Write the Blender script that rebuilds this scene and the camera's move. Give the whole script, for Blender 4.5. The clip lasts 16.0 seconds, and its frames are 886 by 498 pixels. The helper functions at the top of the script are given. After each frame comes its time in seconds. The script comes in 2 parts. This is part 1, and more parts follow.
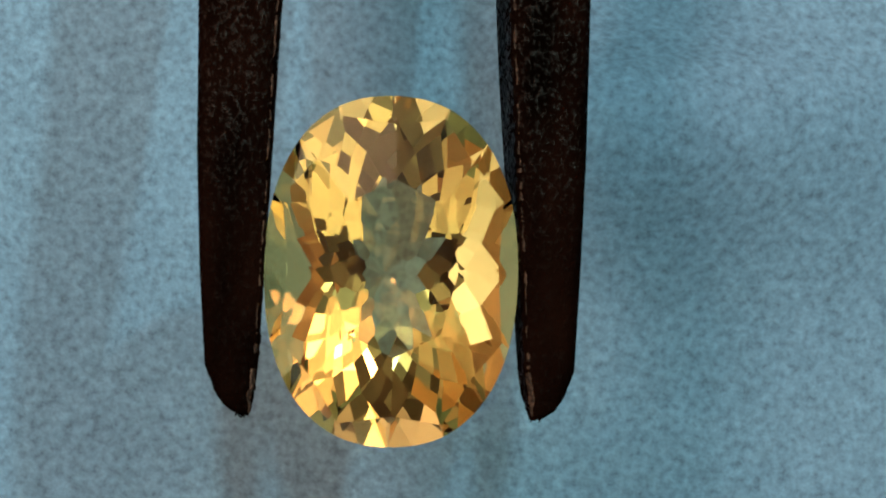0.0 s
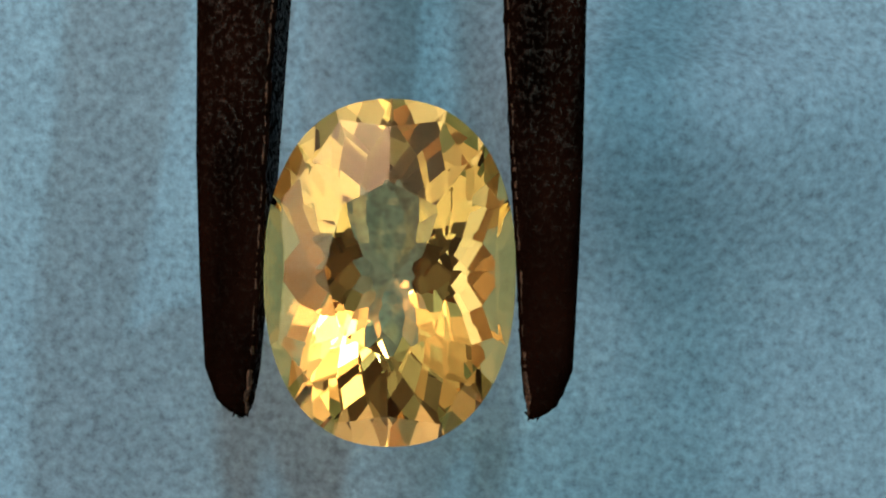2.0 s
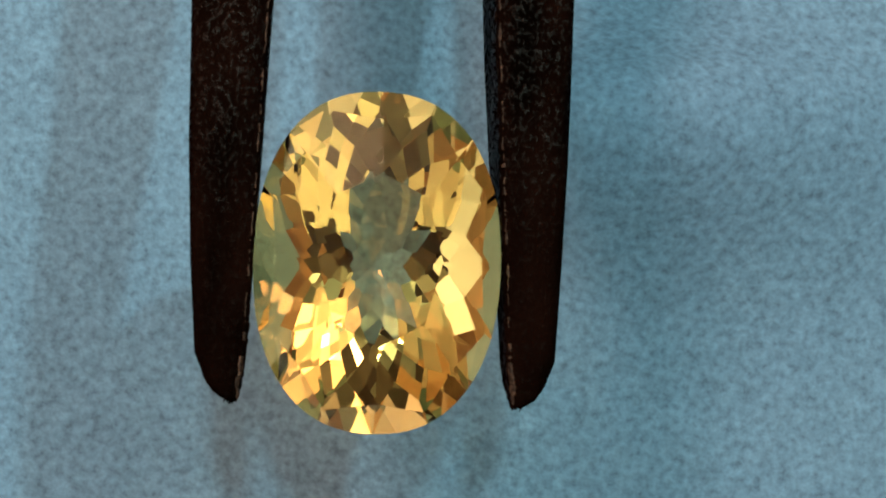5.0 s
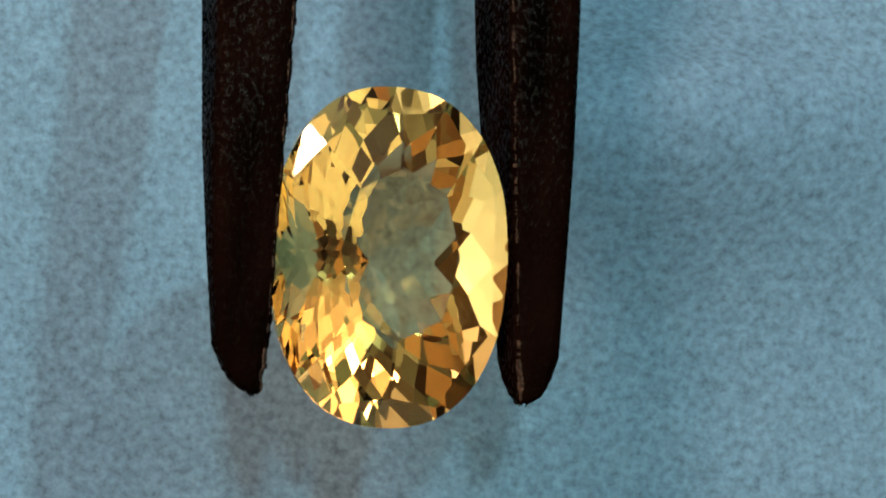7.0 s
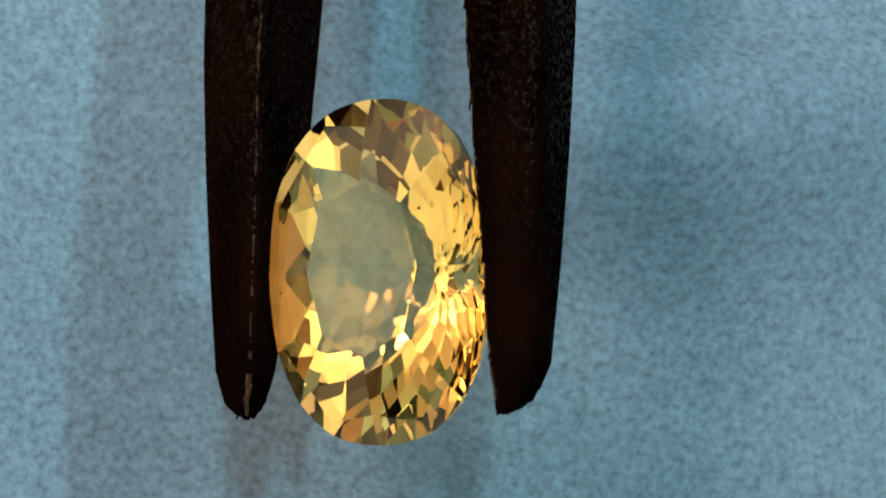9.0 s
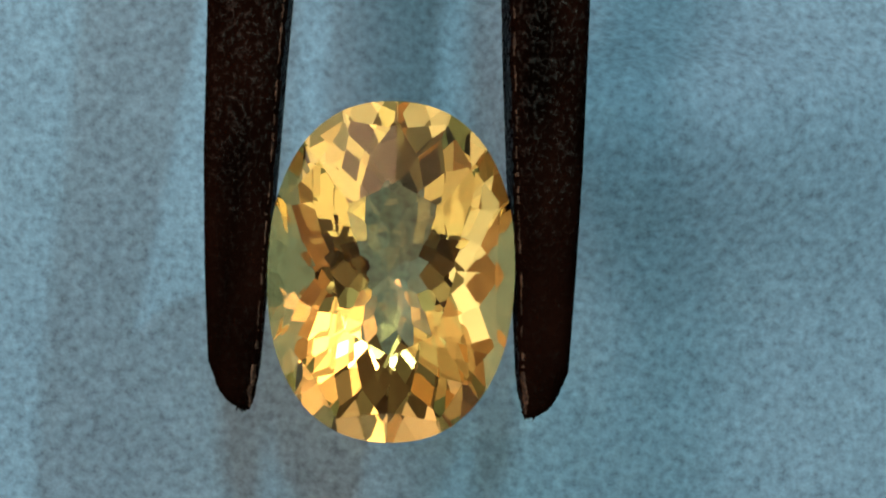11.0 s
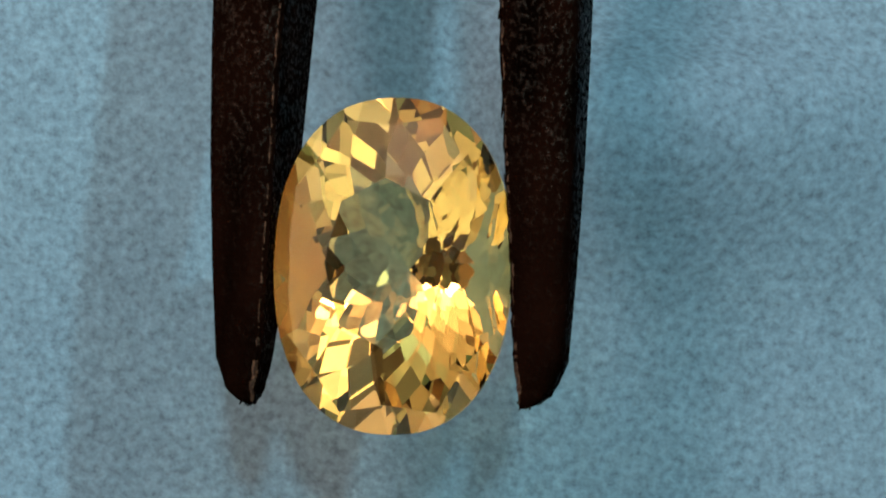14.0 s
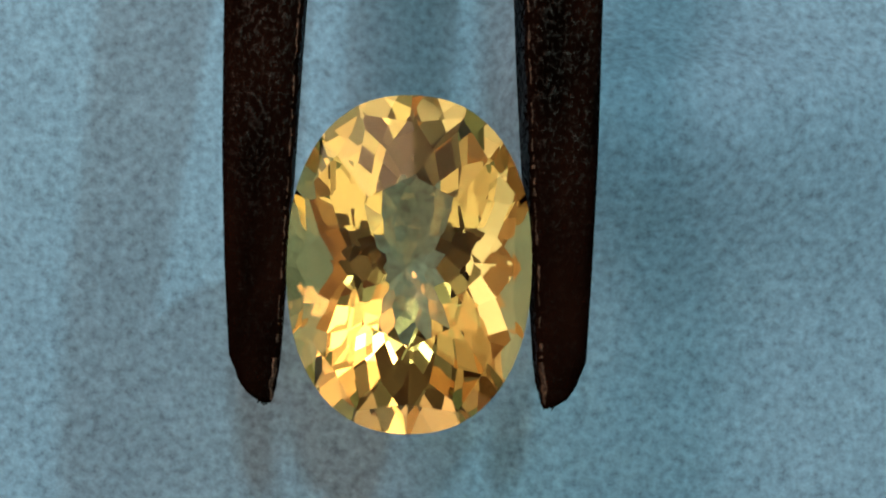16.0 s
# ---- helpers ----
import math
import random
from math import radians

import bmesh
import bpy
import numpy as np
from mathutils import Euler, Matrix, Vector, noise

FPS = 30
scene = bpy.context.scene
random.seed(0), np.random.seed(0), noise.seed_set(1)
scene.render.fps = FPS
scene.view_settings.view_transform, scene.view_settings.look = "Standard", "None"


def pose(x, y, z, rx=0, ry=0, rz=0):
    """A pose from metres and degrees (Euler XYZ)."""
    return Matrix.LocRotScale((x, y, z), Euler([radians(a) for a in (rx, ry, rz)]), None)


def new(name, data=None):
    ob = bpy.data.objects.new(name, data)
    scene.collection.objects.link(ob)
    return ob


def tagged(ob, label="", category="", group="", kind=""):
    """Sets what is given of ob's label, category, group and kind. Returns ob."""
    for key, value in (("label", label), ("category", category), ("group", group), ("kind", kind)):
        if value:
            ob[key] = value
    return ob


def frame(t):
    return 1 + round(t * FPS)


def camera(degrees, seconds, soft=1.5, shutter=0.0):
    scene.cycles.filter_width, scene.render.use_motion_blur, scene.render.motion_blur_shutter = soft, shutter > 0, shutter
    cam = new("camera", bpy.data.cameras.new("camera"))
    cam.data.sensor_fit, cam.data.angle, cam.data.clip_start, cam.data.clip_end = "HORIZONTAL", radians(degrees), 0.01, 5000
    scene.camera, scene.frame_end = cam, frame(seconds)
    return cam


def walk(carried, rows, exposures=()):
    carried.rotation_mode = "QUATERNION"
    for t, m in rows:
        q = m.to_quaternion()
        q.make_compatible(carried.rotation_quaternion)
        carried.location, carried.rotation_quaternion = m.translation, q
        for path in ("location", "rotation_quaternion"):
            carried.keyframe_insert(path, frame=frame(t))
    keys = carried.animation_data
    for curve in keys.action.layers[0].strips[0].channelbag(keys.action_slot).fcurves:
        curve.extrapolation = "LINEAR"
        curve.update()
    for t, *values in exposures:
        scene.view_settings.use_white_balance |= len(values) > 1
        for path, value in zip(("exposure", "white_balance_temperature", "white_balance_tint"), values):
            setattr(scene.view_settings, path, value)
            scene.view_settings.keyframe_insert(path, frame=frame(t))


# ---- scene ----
cam = camera(28, 16.0, soft=2.1)
walk(cam, [(0, pose(0, 0, 0.065)), (16, pose(0, 0, 0.065))])

# ---- light: two unseen cool lamps aimed by the shadows, side and roof, a warm fill ----
MM = 0.001
scene.view_settings.exposure = 0.0
world = bpy.data.worlds.new("world")
world.use_nodes = True
scene.world = world
world.node_tree.nodes["Background"].inputs["Color"].default_value = (0.9, 0.95, 1.0, 1)
world.node_tree.nodes["Background"].inputs["Strength"].default_value = 0.05


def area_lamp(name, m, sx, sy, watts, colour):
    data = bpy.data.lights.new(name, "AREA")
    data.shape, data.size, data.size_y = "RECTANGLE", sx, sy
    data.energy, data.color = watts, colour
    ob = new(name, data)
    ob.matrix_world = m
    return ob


SIDE_LAMP = pose(0.1965, 0.1735, 0.395, 0, 90)
ROOF_LAMP = pose(0.043, 0.150, 0.4985)
area_lamp("cool_light", SIDE_LAMP, 0.034, 0.010, 6.6, (0.53, 0.88, 0.93))
area_lamp("cool_light", ROOF_LAMP, 0.026, 0.026, 2.7, (0.53, 0.88, 0.93))
# unseen warm point lamp added for the broad light that fills the shadows
fill_lamp = bpy.data.lights.new("fill_light", "POINT")
fill_lamp.energy, fill_lamp.color, fill_lamp.shadow_soft_size = 2.6, (1.0, 0.71, 0.64), 0.028
new("fill_light", fill_lamp).location = (-0.084, 0.12, 0.192)


# ---- materials ----
def material(name):
    m = bpy.data.materials.new(name)
    m.use_nodes = True
    nt = m.node_tree
    return m, nt, nt.nodes, nt.nodes["Principled BSDF"]


def add(nt, kind, **props):
    n = nt.nodes.new(kind)
    for k, v in props.items():
        if k in n.inputs:
            n.inputs[k].default_value = v
    return n


def coords(nt, scale):
    tc = nt.nodes.new("ShaderNodeTexCoord")
    mp = nt.nodes.new("ShaderNodeMapping")
    mp.inputs["Scale"].default_value = (scale, scale, scale) if isinstance(scale, (int, float)) else scale
    nt.links.new(tc.outputs["Object"], mp.inputs["Vector"])
    return mp.outputs["Vector"]


def ramp(nt, src, stops):
    r = nt.nodes.new("ShaderNodeValToRGB")
    while len(r.color_ramp.elements) < len(stops):
        r.color_ramp.elements.new(0.5)
    for e, (p, c) in zip(r.color_ramp.elements, stops):
        e.position = p
        e.color = (*c, 1) if len(c) == 3 else c
    nt.links.new(src, r.inputs["Fac"])
    return r.outputs["Color"]


def bump(nt, height, strength, distance, bsdf):
    b = nt.nodes.new("ShaderNodeBump")
    b.inputs["Strength"].default_value = strength
    b.inputs["Distance"].default_value = distance
    nt.links.new(height, b.inputs["Height"])
    nt.links.new(b.outputs["Normal"], bsdf.inputs["Normal"])


def paper_material():
    m, nt, nodes, b = material("mottled_paper")
    fine = add(nt, "ShaderNodeTexNoise", Scale=1.0, Detail=3.0, Roughness=0.55)
    nt.links.new(coords(nt, 3400), fine.inputs["Vector"])
    blot = add(nt, "ShaderNodeTexNoise", Scale=1.0, Detail=2.0, Roughness=0.5)
    nt.links.new(coords(nt, 70), blot.inputs["Vector"])
    a = ramp(nt, fine.outputs["Fac"], [(0.28, (0.030, 0.054, 0.074)), (0.48, (0.055, 0.095, 0.125)), (0.72, (0.076, 0.129, 0.168))])
    c = ramp(nt, blot.outputs["Fac"], [(0.32, (0.86, 0.88, 0.91)), (0.68, (1, 1, 1))])
    cloud = add(nt, "ShaderNodeTexNoise", Scale=1.0, Detail=2.0, Roughness=0.6)
    nt.links.new(coords(nt, 1300), cloud.inputs["Vector"])
    d = ramp(nt, cloud.outputs["Fac"], [(0.3, (0.89, 0.90, 0.91)), (0.7, (1.10, 1.09, 1.09))])
    under = nt.nodes.new("ShaderNodeMix")
    under.data_type, under.blend_type = "RGBA", "MULTIPLY"
    under.inputs["Factor"].default_value = 1.0
    nt.links.new(a, under.inputs["A"])
    nt.links.new(d, under.inputs["B"])
    mix = nt.nodes.new("ShaderNodeMix")
    mix.data_type, mix.blend_type = "RGBA", "MULTIPLY"
    mix.inputs["Factor"].default_value = 1.0
    nt.links.new(under.outputs["Result"], mix.inputs["A"])
    nt.links.new(c, mix.inputs["B"])
    nt.links.new(mix.outputs["Result"], b.inputs["Base Color"])
    b.inputs["Roughness"].default_value = 0.85
    bump(nt, fine.outputs["Fac"], 0.5, 0.0001, b)
    return m


def steel_material():
    m, nt, nodes, b = material("blackened_steel")
    # a pebbled black coat; its sheen is masked in along the shank, weak at the tips
    grain = add(nt, "ShaderNodeTexNoise", Scale=1.0, Detail=2.0, Roughness=0.6)
    nt.links.new(coords(nt, (7500, 5200, 7500)), grain.inputs["Vector"])
    wear = add(nt, "ShaderNodeTexNoise", Scale=1.0, Detail=3.0)
    nt.links.new(coords(nt, (700, 250, 700)), wear.inputs["Vector"])
    nt.links.new(ramp(nt, wear.outputs["Fac"], [(0.35, (0.0005, 0.0002, 0.0001)), (0.75, (0.0035, 0.0011, 0.0006))]), b.inputs["Base Color"])
    nt.links.new(ramp(nt, wear.outputs["Fac"], [(0.35, (0.42,) * 3), (0.65, (0.30,) * 3)]), b.inputs["Roughness"])
    split = nt.nodes.new("ShaderNodeSeparateXYZ")
    nt.links.new(coords(nt, 100), split.inputs[0])
    shine = nt.nodes.new("ShaderNodeMath")
    shine.operation = "MULTIPLY"
    nt.links.new(ramp(nt, grain.outputs["Fac"], [(0.50, (0.0,) * 3), (0.76, (0.058,) * 3)]), shine.inputs[0])
    nt.links.new(ramp(nt, split.outputs["Y"], [(0.0, (0.15,) * 3), (0.45, (1.0,) * 3)]), shine.inputs[1])
    nt.links.new(shine.outputs[0], b.inputs["Specular IOR Level"])
    b.inputs["Specular Tint"].default_value = (1.0, 0.80, 0.66, 1)
    bump(nt, grain.outputs["Fac"], 1.0, 0.00007, b)
    return m


def worn_material():
    m, nt, nodes, b = material("bare_worn_steel")
    grain = add(nt, "ShaderNodeTexNoise", Scale=1.0, Detail=3.0, Roughness=0.7)
    nt.links.new(coords(nt, 7000), grain.inputs["Vector"])
    nt.links.new(ramp(nt, grain.outputs["Fac"], [(0.46, (0.003, 0.0012, 0.0008)), (0.70, (0.045, 0.022, 0.013))]), b.inputs["Base Color"])
    b.inputs["Roughness"].default_value = 0.6
    b.inputs["Specular IOR Level"].default_value = 0.15
    b.inputs["Specular Tint"].default_value = (1.0, 0.62, 0.45, 1)
    bump(nt, grain.outputs["Fac"], 1.0, 0.00005, b)
    return m


def gem_material():
    m = bpy.data.materials.new("golden_crystal")
    m.use_nodes = True
    nt = m.node_tree
    nt.nodes.remove(nt.nodes["Principled BSDF"])
    g = nt.nodes.new("ShaderNodeBsdfGlass")
    g.inputs["Color"].default_value = (1.0, 0.88, 0.62, 1)
    g.inputs["Roughness"].default_value = 0.0
    g.inputs["IOR"].default_value = 1.57
    nt.links.new(g.outputs["BSDF"], nt.nodes["Material Output"].inputs["Surface"])
    return m


def plain(name, lo, hi, scale, rough):
    m, nt, nodes, b = material(name)
    n = add(nt, "ShaderNodeTexNoise", Scale=1.0, Detail=4.0)
    nt.links.new(coords(nt, scale), n.inputs["Vector"])
    nt.links.new(ramp(nt, n.outputs["Fac"], [(0.3, lo), (0.7, hi)]), b.inputs["Base Color"])
    b.inputs["Roughness"].default_value = rough
    return m


PAPER = paper_material()
STEEL = steel_material()
WORN = worn_material()
GEM = gem_material()
# tones of the unseen box, set for the facets that mirror them
WALL = plain("cream_plaster", (0.48, 0.455, 0.39), (0.59, 0.56, 0.48), 25, 0.9)
UNSEEN_DARK = plain("unseen_dark", (0.012, 0.004, 0.0015), (0.028, 0.009, 0.0035), 30, 0.8)
UNSEEN_TAN = plain("unseen_tan", (0.20, 0.115, 0.05), (0.28, 0.16, 0.075), 25, 0.9)
WOOD = plain("brown_wood", (0.10, 0.05, 0.022), (0.19, 0.10, 0.045), (300, 30, 300), 0.5)


# ---- mesh helpers ----
def part(name, bm, mat, parent=None, label="", smooth=False):
    me = bpy.data.meshes.new(name)
    if smooth:
        for f in bm.faces:
            f.smooth = True
    bm.to_mesh(me)
    bm.free()
    me.materials.append(mat)
    ob = new(name, me)
    ob.parent = parent
    if label:
        tagged(ob, label)
    return ob


def box(bm, x0, x1, y0, y1, z0, z1):
    r = bmesh.ops.create_cube(bm, size=1.0)
    bmesh.ops.transform(bm, verts=r["verts"], matrix=Matrix.Translation(((x0 + x1) / 2, (y0 + y1) / 2, (z0 + z1) / 2)) @ Matrix.Diagonal((x1 - x0, y1 - y0, z1 - z0, 1)))
    return r["verts"]


# ---- a small unseen box, added to close the place and be mirrored in the gem ----
def unseen_room():
    a, b, low, high, w = 0.20, 0.18, -0.0045, 0.50, 0.012
    for name, mat, size in (
        ("floor", WOOD, (-a - w, a + w, -b - w, b + w, low - w, low)),
        ("ceiling", UNSEEN_DARK, (-a - w, a + w, -b - w, b + w, high, high + w)),
        ("wall_east", UNSEEN_TAN, (a, a + w, -b, b, low, high)),
        ("wall_west", WALL, (-a - w, -a, -b, b, low, high)),
        ("wall_north", WALL, (-a - w, a + w, b, b + w, low, high)),
        ("wall_south", WALL, (-a - w, a + w, -b - w, -b, low, high)),
    ):
        bm = bmesh.new()
        box(bm, *size)
        tagged(part(name, bm, mat), kind="structure")
    # dark bands added on the upper walls to darken gem facets, a wooden skirting below
    t, up, top = 0.0024, 0.225, 0.31
    for size in ((a - t, a, -b, b, up, high), (-a, -a + t, -b, b, up, high), (-a + t, a - t, b - t, b, top, high), (-a + t, a - t, -b, -b + t, top, high)):
        bm = bmesh.new()
        box(bm, *size)
        tagged(part("unseen_trim", bm, UNSEEN_DARK), kind="structure")
    up = 0.03
    for size in ((a - t, a, -b, b, low, up), (-a, -a + t, -b, b, low, up), (-a + t, a - t, b - t, b, low, up), (-a + t, a - t, -b, -b + t, low, up)):
        bm = bmesh.new()
        box(bm, *size)
        tagged(part("unseen_trim", bm, WOOD), kind="structure")


# made-up frame of four bars round an unseen lamp
def lamp_frame(name, m, wide, tall):
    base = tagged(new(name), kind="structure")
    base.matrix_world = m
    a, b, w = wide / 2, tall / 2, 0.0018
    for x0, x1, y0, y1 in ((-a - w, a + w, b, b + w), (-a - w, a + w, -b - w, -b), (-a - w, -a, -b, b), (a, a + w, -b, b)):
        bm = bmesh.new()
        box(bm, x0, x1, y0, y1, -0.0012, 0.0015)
        part("lamp_frame", bm, WOOD, base)


def paper_sheet():
    bm = bmesh.new()
    bmesh.ops.create_grid(bm, x_segments=220, y_segments=220, size=0.1)
    for v in bm.verts:
        x, y = v.co.x / MM, v.co.y / MM
        # a swell shaped in to shade the sheet right of the tweezers, and gentle waves
        side = math.exp(-((x - 4.8) / (2.4 if x < 4.8 else 12)) ** 2)
        shade_swell = 4.7 * math.exp(-((y - 5.0) / (5.6 if y < 5.0 else 2.8)) ** 2) * side
        # the near left is tilted off the lamps to stand in for shade there
        fall = (-0.6 * x - y - 4) / 1.166
        shade_tilt = -3.4 * (1 - math.exp(-0.28 / 3.4 * 2.0 * math.log1p(math.exp(min(fall / 2.0, 40)))))
        v.co.z = (shade_swell + shade_tilt + 0.25 * noise.noise(v.co * 60)) * MM
    r = bmesh.ops.extrude_face_region(bm, geom=bm.faces[:])
    for v in r["geom"]:
        if isinstance(v, bmesh.types.BMVert):
            v.co.z -= 0.0002
    bmesh.ops.recalc_face_normals(bm, faces=bm.faces[:])
    tagged(part("paper_sheet", bm, PAPER, smooth=True), "pale blue-grey mottled paper sheet lying slightly wavy under the tweezers", "paper", kind="structure")


# ---- the gem: a full oval cut, planes sliced off an oval blank ----
def gemstone():
    rx, ry, full = 3.62, 5.0, 2.3
    dual = full / (full - 1)

    def signed(v, p):
        return math.copysign(abs(v) ** p, v)

    planes = []
    for i in range(96):
        a = 2 * math.pi * i / 96
        n = Vector((signed(math.cos(a), 2 / dual) / rx, signed(math.sin(a), 2 / dual) / ry, 0)).normalized()
        planes.append((n, (abs(rx * n.x) ** dual + abs(ry * n.y) ** dual) ** (1 / dual)))

    def slice_off(turn, slope, offset, up):
        # a plane that falls (crown) or rises (pavilion) by slope from the axis to the rim, facing the rim at that turn
        n = Vector((signed(math.cos(turn), 2 / dual) / rx, signed(math.sin(turn), 2 / dual) / ry, 0)).normalized()
        reach = (abs(rx * n.x) ** dual + abs(ry * n.y) ** dual) ** (1 / dual)
        n *= slope / reach
        n.z = 1 if up else -1
        planes.append((n.normalized(), offset / n.length))

    def ring(count, shift, slope, offset, up):
        for i in range(count):
            slice_off(2 * math.pi * (i + shift) / count, slope, offset, up)

    # pavilion: rows of staggered lozenges, steep by the girdle and flat by the culet
    z, r0 = 0.10, 1.0
    for angle, r1, count, shift in ((56.5, 0.73, 16, 0.5), (52.0, 0.56, 16, 0.0), (48.6, 0.42, 16, 0.5), (45.2, 0.29, 16, 0.0), (41.0, 0.17, 16, 0.5), (34.0, 0.0, 16, 0.0)):
        s = math.tan(radians(angle)) * rx
        ring(count, shift, s, z + s * r0, False)
        z += s * (r0 - r1)
        r0 = r1
    # crown: table, mains, girdle facets and stars
    high = 0.909
    slice_off(0, 0, high, True)
    main = math.tan(radians(29.95)) * rx
    ring(8, 0.0, main, 0.12 + main, True)
    ring(16, 0.5, main * 1.139, 0.12 + main * 1.139 * 0.9615, True)
    star = math.tan(radians(21.55)) * rx
    ring(8, 0.5, star, high + star * 0.458, True)
    # the solid inside all planes: its corners are the faces of the hull of the planes' duals
    hull = bmesh.new()
    for n, d in planes:
        hull.verts.new(n / d)
    hull.verts.ensure_lookup_table()
    hull.verts.index_update()
    kept = list(hull.verts)
    bmesh.ops.convex_hull(hull, input=kept)
    bmesh.ops.triangulate(hull, faces=hull.faces[:])
    bm = bmesh.new()
    corner = {}
    for f in hull.faces:
        f.normal_update()
        corner[f] = f.normal / f.normal.dot(f.verts[0].co)
    for v in hull.verts:
        if len(v.link_faces) < 3:
            continue
        n = v.co.normalized()
        e0 = n.orthogonal().normalized()
        e1 = n.cross(e0)
        points = [corner[f] for f in v.link_faces]
        mid = sum(points, Vector()) / len(points)
        points.sort(key=lambda p: math.atan2((p - mid).dot(e1), (p - mid).dot(e0)))
        slim = [p for p, q in zip(points, points[1:] + points[:1]) if (p - q).length > 2e-4]
        if len(slim) > 2:
            bm.faces.new([bm.verts.new(p) for p in slim])
    hull.free()
    bmesh.ops.remove_doubles(bm, verts=bm.verts[:], dist=3e-4)
    bmesh.ops.transform(bm, verts=bm.verts[:], matrix=pose(0, 0, 0, 4.2, -2.3) @ Matrix.Diagonal((MM, MM, MM, 1)))
    bm.normal_update()
    bmesh.ops.recalc_face_normals(bm, faces=bm.faces[:])
    base = tagged(new("gemstone"), "transparent golden-yellow oval faceted gemstone held between the tweezer tips", "gemstone")
    for name, keep in (("crown", lambda f: f.normal.z > 0.12), ("girdle", lambda f: abs(f.normal.z) <= 0.12), ("pavilion", lambda f: f.normal.z < -0.12)):
        piece = bm.copy()
        piece.normal_update()
        bmesh.ops.delete(piece, geom=[f for f in piece.faces if not keep(f)], context="FACES")
        part(name, piece, GEM, base)
    bm.free()
    return base


# ---- the tweezers ----
# along the arm, inner edge, outer edge, front, depth of the inner face, depth of the outer side, in mm
SHANK = ((14, 3.0, 5.8, 1.15, 3.3, 2.8), (30, 2.6, 5.8, 0.9, 3.3, 3.0), (60, 1.6, 4.4, 0.0, 3.0, 2.8), (85, 0.2, 2.6, -0.9, 2.4, 2.2), (92, 0.1, 1.9, -1.1, 2.2, 2.0))
STATIONS = {
    -1: ((-4.17, 3.95, 4.14, 0.66, 0.36, 0.40), (-4.06, 3.91, 4.42, 0.75, 0.56, 0.58), (-3.85, 3.87, 4.68, 0.79, 0.80, 0.72), (-3.5, 3.82, 4.91, 0.81, 1.00, 0.84),
         (-2.8, 3.73, 5.20, 0.83, 1.22, 1.00), (-0.1, 3.62, 5.41, 0.93, 1.92, 1.28), (3.2, 3.48, 5.57, 1.10, 2.58, 1.88), (6.6, 3.35, 5.62, 1.30, 3.03, 2.48)) + SHANK,
    1: ((-4.17, 4.02, 4.18, 0.16, 0.40, 0.40), (-4.06, 3.97, 4.46, 0.26, 0.66, 0.58), (-3.85, 3.92, 4.74, 0.29, 0.98, 0.74), (-3.5, 3.87, 4.97, 0.31, 1.28, 0.86),
        (-2.8, 3.79, 5.25, 0.35, 1.66, 1.03), (-0.1, 3.65, 5.40, 0.51, 2.10, 1.50), (3.2, 3.46, 5.54, 0.75, 2.66, 2.02), (6.6, 3.30, 5.62, 0.94, 3.20, 2.46)) + SHANK,
}


def station(side, y):
    rows = STATIONS[side]
    return [float(np.interp(y, [r[0] for r in rows], [r[k] for r in rows])) for k in range(1, 6)]


def arm_section(side, y):
    """The twelve corners of an arm's cross-section at y: inner face, worn front edge, flat front, round shoulder, outer side, back."""
    inner, outer, front, deep, flank = station(side, y)
    w = outer - inner
    nick = 0.04 * noise.noise(Vector((y * 3.1, 0.5, side * 7))) + 0.02 * noise.noise(Vector((y * 11, 0.5, side * 7))) if y < 9 else 0.0
    rough = 0.02 * noise.noise(Vector((y * 2, 4, side * 3)))
    edge = min(0.10, 0.1 * w)
    r = min(0.42, 0.3 * w, 0.6 * flank)
    corners = ((inner, front - deep), (inner + nick, front - 0.16 * min(1, deep)), (inner + edge + nick, front - 0.02), (inner + 0.28 * w, front + rough), (outer - r, front - 0.01),
               (outer - 0.45 * r, front - 0.10 * r), (outer - 0.12 * r, front - 0.45 * r), (outer, front - r), (outer, front - flank), (outer - 0.12 * w, front - flank - 0.25 * (deep - flank) - 0.1),
               (outer - 0.5 * w, front - 0.5 * (deep + flank) - 0.15), (inner + 0.1 * w, front - deep - 0.05))
    worn = 0.06 * max(0.0, min(1.0, (-2.9 - y) / 0.8))
    points = []
    for k, (x, z) in enumerate(corners):
        chip = noise.noise_vector(Vector((y * 6, k * 1.7, side * 11))) * worn
        points.append(Vector((side * (x + chip.x) * MM, (y + chip.y) * MM, (z + chip.z) * MM)))
    return points


def worn_edge_mesh(side):
    """Bare metal showing in ragged patches along the front inner edge and round the tip."""
    bm = bmesh.new()
    last = None
    for i in range(300):
        y = -4.12 + i * 0.04
        c = arm_section(side, y)
        wide = 0.12 + 0.5 * max(0.0, noise.noise(Vector((y * 2.3, side * 5, 1)))) + 0.35 * abs(noise.noise(Vector((y * 12, side * 5, 3)))) + 0.6 * max(0.0, min(1.0, -2.0 - y))
        if noise.noise(Vector((y * 1.7, side * 9, 4))) + 0.5 * noise.noise(Vector((y * 9, side * 9, 2))) < -0.12 and y > -3:
            last = None
            continue
        wide = min(wide, 1.0)
        out = Vector((-side * 6e-6, 0, 6e-6))
        ring = [c[2].lerp(c[1], wide) + out, c[2].lerp(c[1], 0.5 * wide) + out * 1.5, c[2] + out * 1.4, c[2].lerp(c[3], 0.25 * wide) + out]
        ring = [bm.verts.new(p) for p in ring]
        if last:
            for k in range(3):
                bm.faces.new((last[k], last[k + 1], ring[k + 1], ring[k]))
        last = ring
    return bm


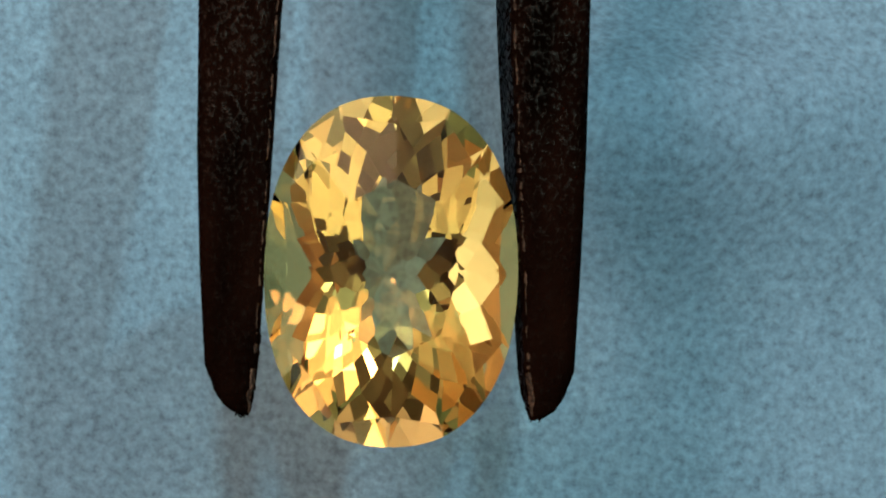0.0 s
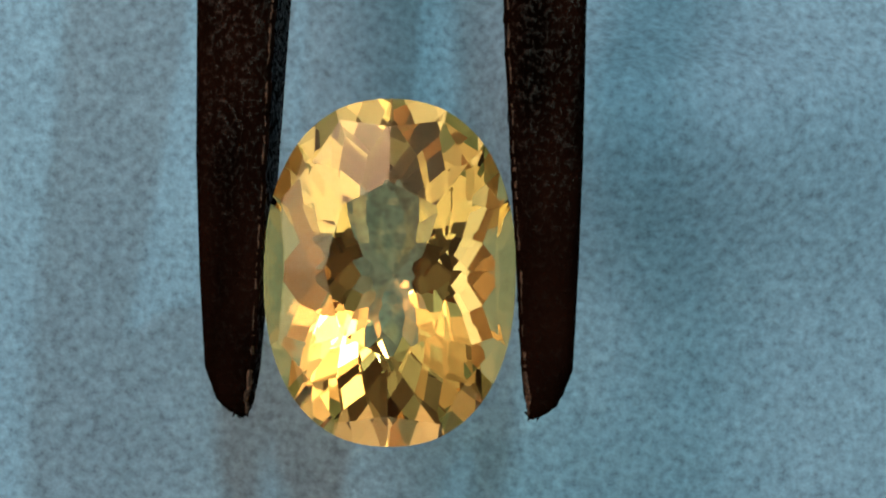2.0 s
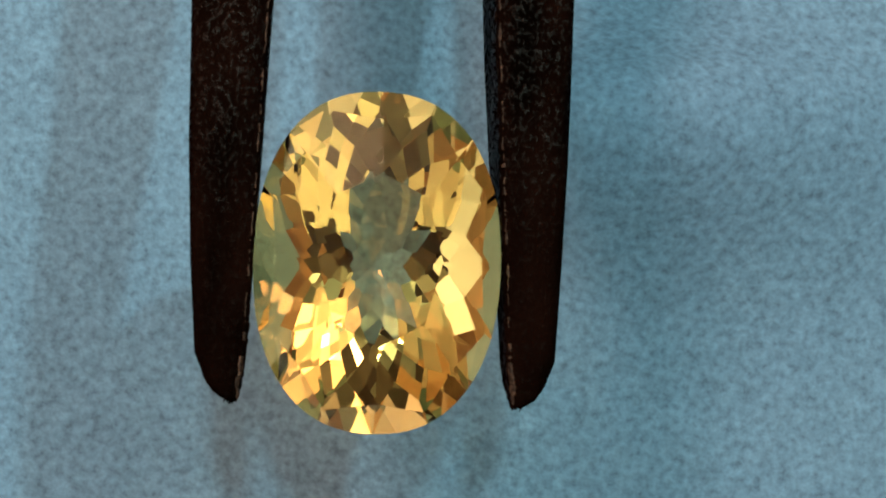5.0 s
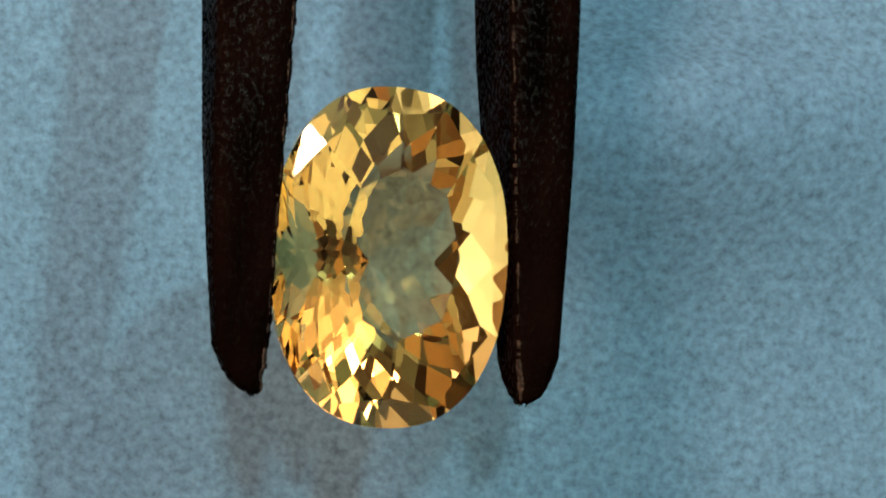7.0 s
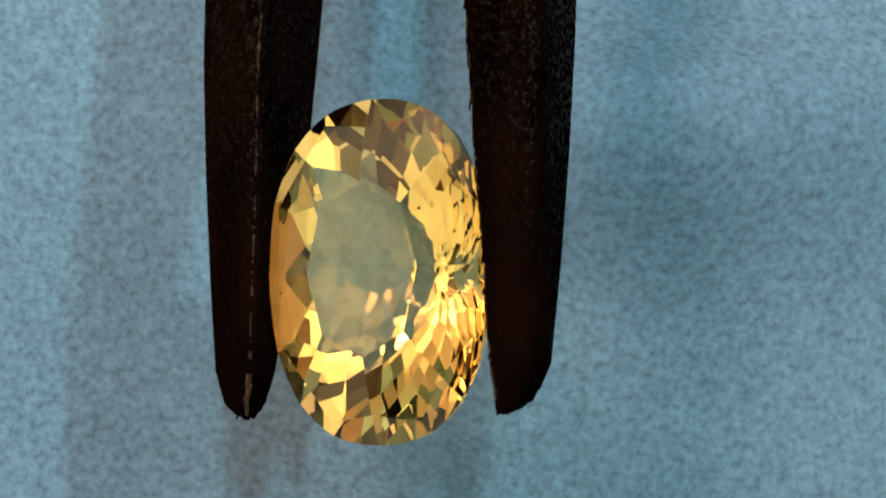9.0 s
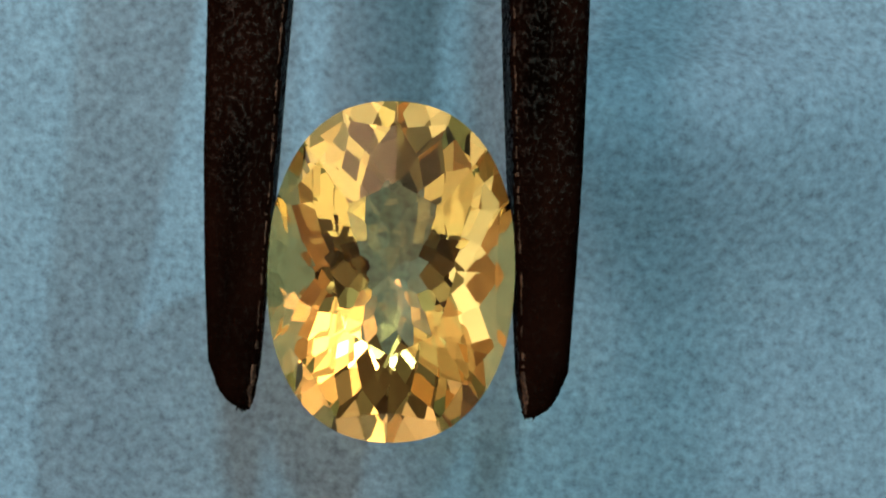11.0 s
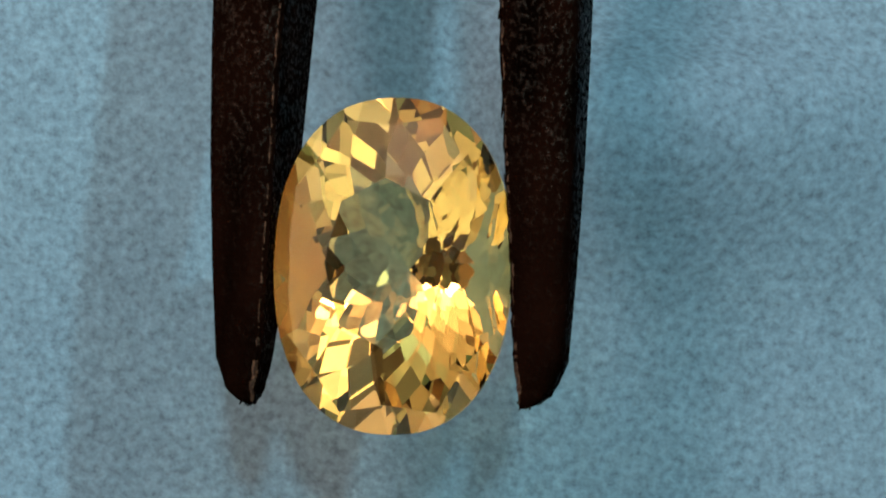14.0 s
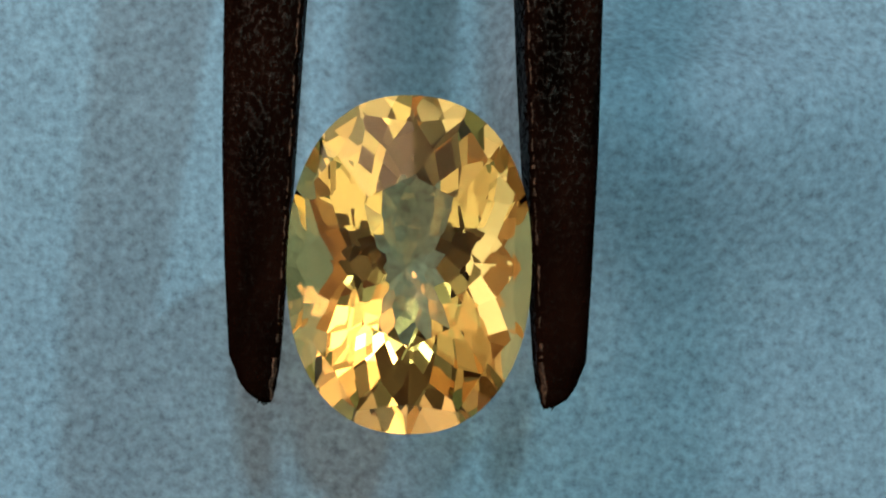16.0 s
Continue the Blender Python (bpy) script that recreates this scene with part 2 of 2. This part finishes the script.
def arm_mesh(side):
    """One arm along y; side -1 or 1."""
    ys = [-4.17, -4.13] + [-4.08 + 0.05 * i for i in range(30)] + [-2.55 + 0.1 * i for i in range(110)] + [9 + 4.15 * i for i in range(21)]
    bm = bmesh.new()
    loops = [[bm.verts.new(p) for p in arm_section(side, y)] for y in ys]
    n = len(loops[0])
    for a, b in zip(loops, loops[1:]):
        for i in range(n):
            f = bm.faces.new((a[i], a[(i + 1) % n], b[(i + 1) % n], b[i]))
            f.smooth = i not in (0, 1, 11)
    bm.faces.new(loops[0])
    bm.faces.new(loops[-1])
    bmesh.ops.recalc_face_normals(bm, faces=bm.faces[:])
    return bm


def tweezers():
    base = tagged(new("tweezers"), "blackened steel tweezers with worn tips gripping the gemstone", "tweezers")
    for side in (-1, 1):
        arm = part("arm", arm_mesh(side), STEEL, base)
        part("worn_edge", worn_edge_mesh(side), WORN, arm, "bare worn steel edge")
    # torn slivers of metal along the worn inner edges, and whiskers under the tips
    rng = random.Random(4)
    for side in (-1, 1):
        for y, length, lean in ((7.6, 0.6, 8), (6.9, 0.4, -5), (5.4, 0.9, 4), (4.2, 1.0, -3), (2.0, 0.5, 6), (-1.2, 0.3, -5), (-1.7, 0.35, 5), (-2.1, 0.2, 9), (-3.0, 0.25, -6)):
            y += 0.4 * side
            bm = bmesh.new()
            bmesh.ops.create_icosphere(bm, subdivisions=1, radius=0.5)
            at = arm_section(side, y)[1]
            spin = Matrix.Translation(at) @ pose(0, 0, 0, rng.uniform(-8, 8), 0, side * lean)
            bmesh.ops.transform(bm, verts=bm.verts[:], matrix=spin @ Matrix.Diagonal((0.07 * MM, length * MM, 0.09 * MM, 1)))
            part("burr", bm, STEEL, base)
        tip = arm_section(side, -4.10)
        for i in range(8):
            bm = bmesh.new()
            bmesh.ops.create_icosphere(bm, subdivisions=1, radius=0.5)
            at = tip[2].lerp(tip[5], rng.uniform(0, 1.0)) + Vector((0, 0, -rng.uniform(0, 0.3) * MM))
            spin = Matrix.Translation(at) @ pose(0, 0, 0, rng.uniform(-25, 25), 0, rng.uniform(-55, 55))
            thin = rng.choice((0.05, 0.07, 0.12)) * MM
            bmesh.ops.transform(bm, verts=bm.verts[:], matrix=spin @ Matrix.Diagonal((thin, rng.uniform(0.25, 0.5) * MM, thin, 1)))
            part("burr", bm, STEEL, base)
    bm = bmesh.new()
    box(bm, -1.9 * MM, 1.9 * MM, 84 * MM, 93 * MM, -3.4 * MM, -0.8 * MM)
    bmesh.ops.bevel(bm, geom=bm.edges[:], offset=0.0004, segments=2, affect="EDGES")
    part("joint", bm, STEEL, base)
    return base


unseen_room()
lamp_frame("lamp_frame_1", SIDE_LAMP, 0.034, 0.010)
lamp_frame("lamp_frame_2", ROOF_LAMP, 0.026, 0.026)
paper_sheet()
gem = gemstone()
tongs = tweezers()

# seconds; x, y, z of the gem's middle in mm; turn about the tweezers' long axis and lean, in degrees
TURNS = (
    (0.0, -1.45, -0.61, 14.45, 9.6, -0.5),
    (0.5, -1.36, -0.70, 14.53, 1.5, -0.3),
    (1.0, -1.66, -0.75, 14.53, -7.1, -0.1),
    (1.5, -1.92, -0.63, 15.01, -16.8, -0.5),
    (2.0, -1.53, -0.65, 13.95, 1.7, -0.5),
    (2.5, -1.56, -0.72, 13.79, 8.7, -0.7),
    (3.0, -1.63, -0.63, 13.11, 16.8, -0.8),
    (3.5, -1.46, -0.60, 13.54, 25.6, -1.1),
    (4.0, -1.85, -0.43, 13.11, 23.0, -1.3),
    (4.2, -2.06, -0.38, 13.28, 19.3, -1.3),
    (6.3, -1.56, -0.37, 12.85, 6.7, -0.9),
    (6.5, -1.58, -0.25, 12.94, 12.7, -0.9),
    (7.0, -1.50, -0.22, 13.03, 22.7, -0.9),
    (7.5, -1.61, -0.21, 12.50, 14.8, -0.8),
    (8.0, -1.75, -0.22, 12.68, 0.9, -0.8),
    (8.5, -1.55, -0.51, 12.68, -15.3, -1.0),
    (9.0, -1.92, -0.64, 13.70, -25.9, -0.5),
    (9.2, -1.95, -0.65, 13.79, -26.8, -0.5),
    (11.3, -1.29, -0.63, 12.94, 15.4, -1.7),
    (11.5, -1.18, -0.58, 13.20, 19.3, -1.8),
    (12.0, -1.19, -0.61, 12.50, 9.3, -1.1),
    (12.5, -1.29, -0.61, 12.15, -7.6, -1.3),
    (13.0, -1.37, -0.89, 12.50, -22.5, -0.5),
    (13.5, -1.82, -0.66, 13.11, -31.0, -0.5),
    (14.0, -1.53, -0.48, 12.33, -10.3, -1.6),
    (14.5, -1.40, -0.40, 12.59, 1.5, -1.4),
    (15.0, -1.17, -0.38, 12.50, 13.3, -1.0),
    (15.5, -0.98, -0.36, 12.94, 20.1, -1.3),
    (16.0, -0.98, -0.43, 12.59, 7.1, -0.8),
)


def motions():
    def rows(roll):
        return [(t, pose(x * MM, y * MM, z * MM, 0, 0, lean) @ pose(0, 0, 0, -8.5) @ pose(0, 0, 0, 0, 0.965 * turn + roll)) for t, x, y, z, turn, lean in TURNS]

    walk(gem, rows(0))
    walk(tongs, rows(-4.0))


motions()
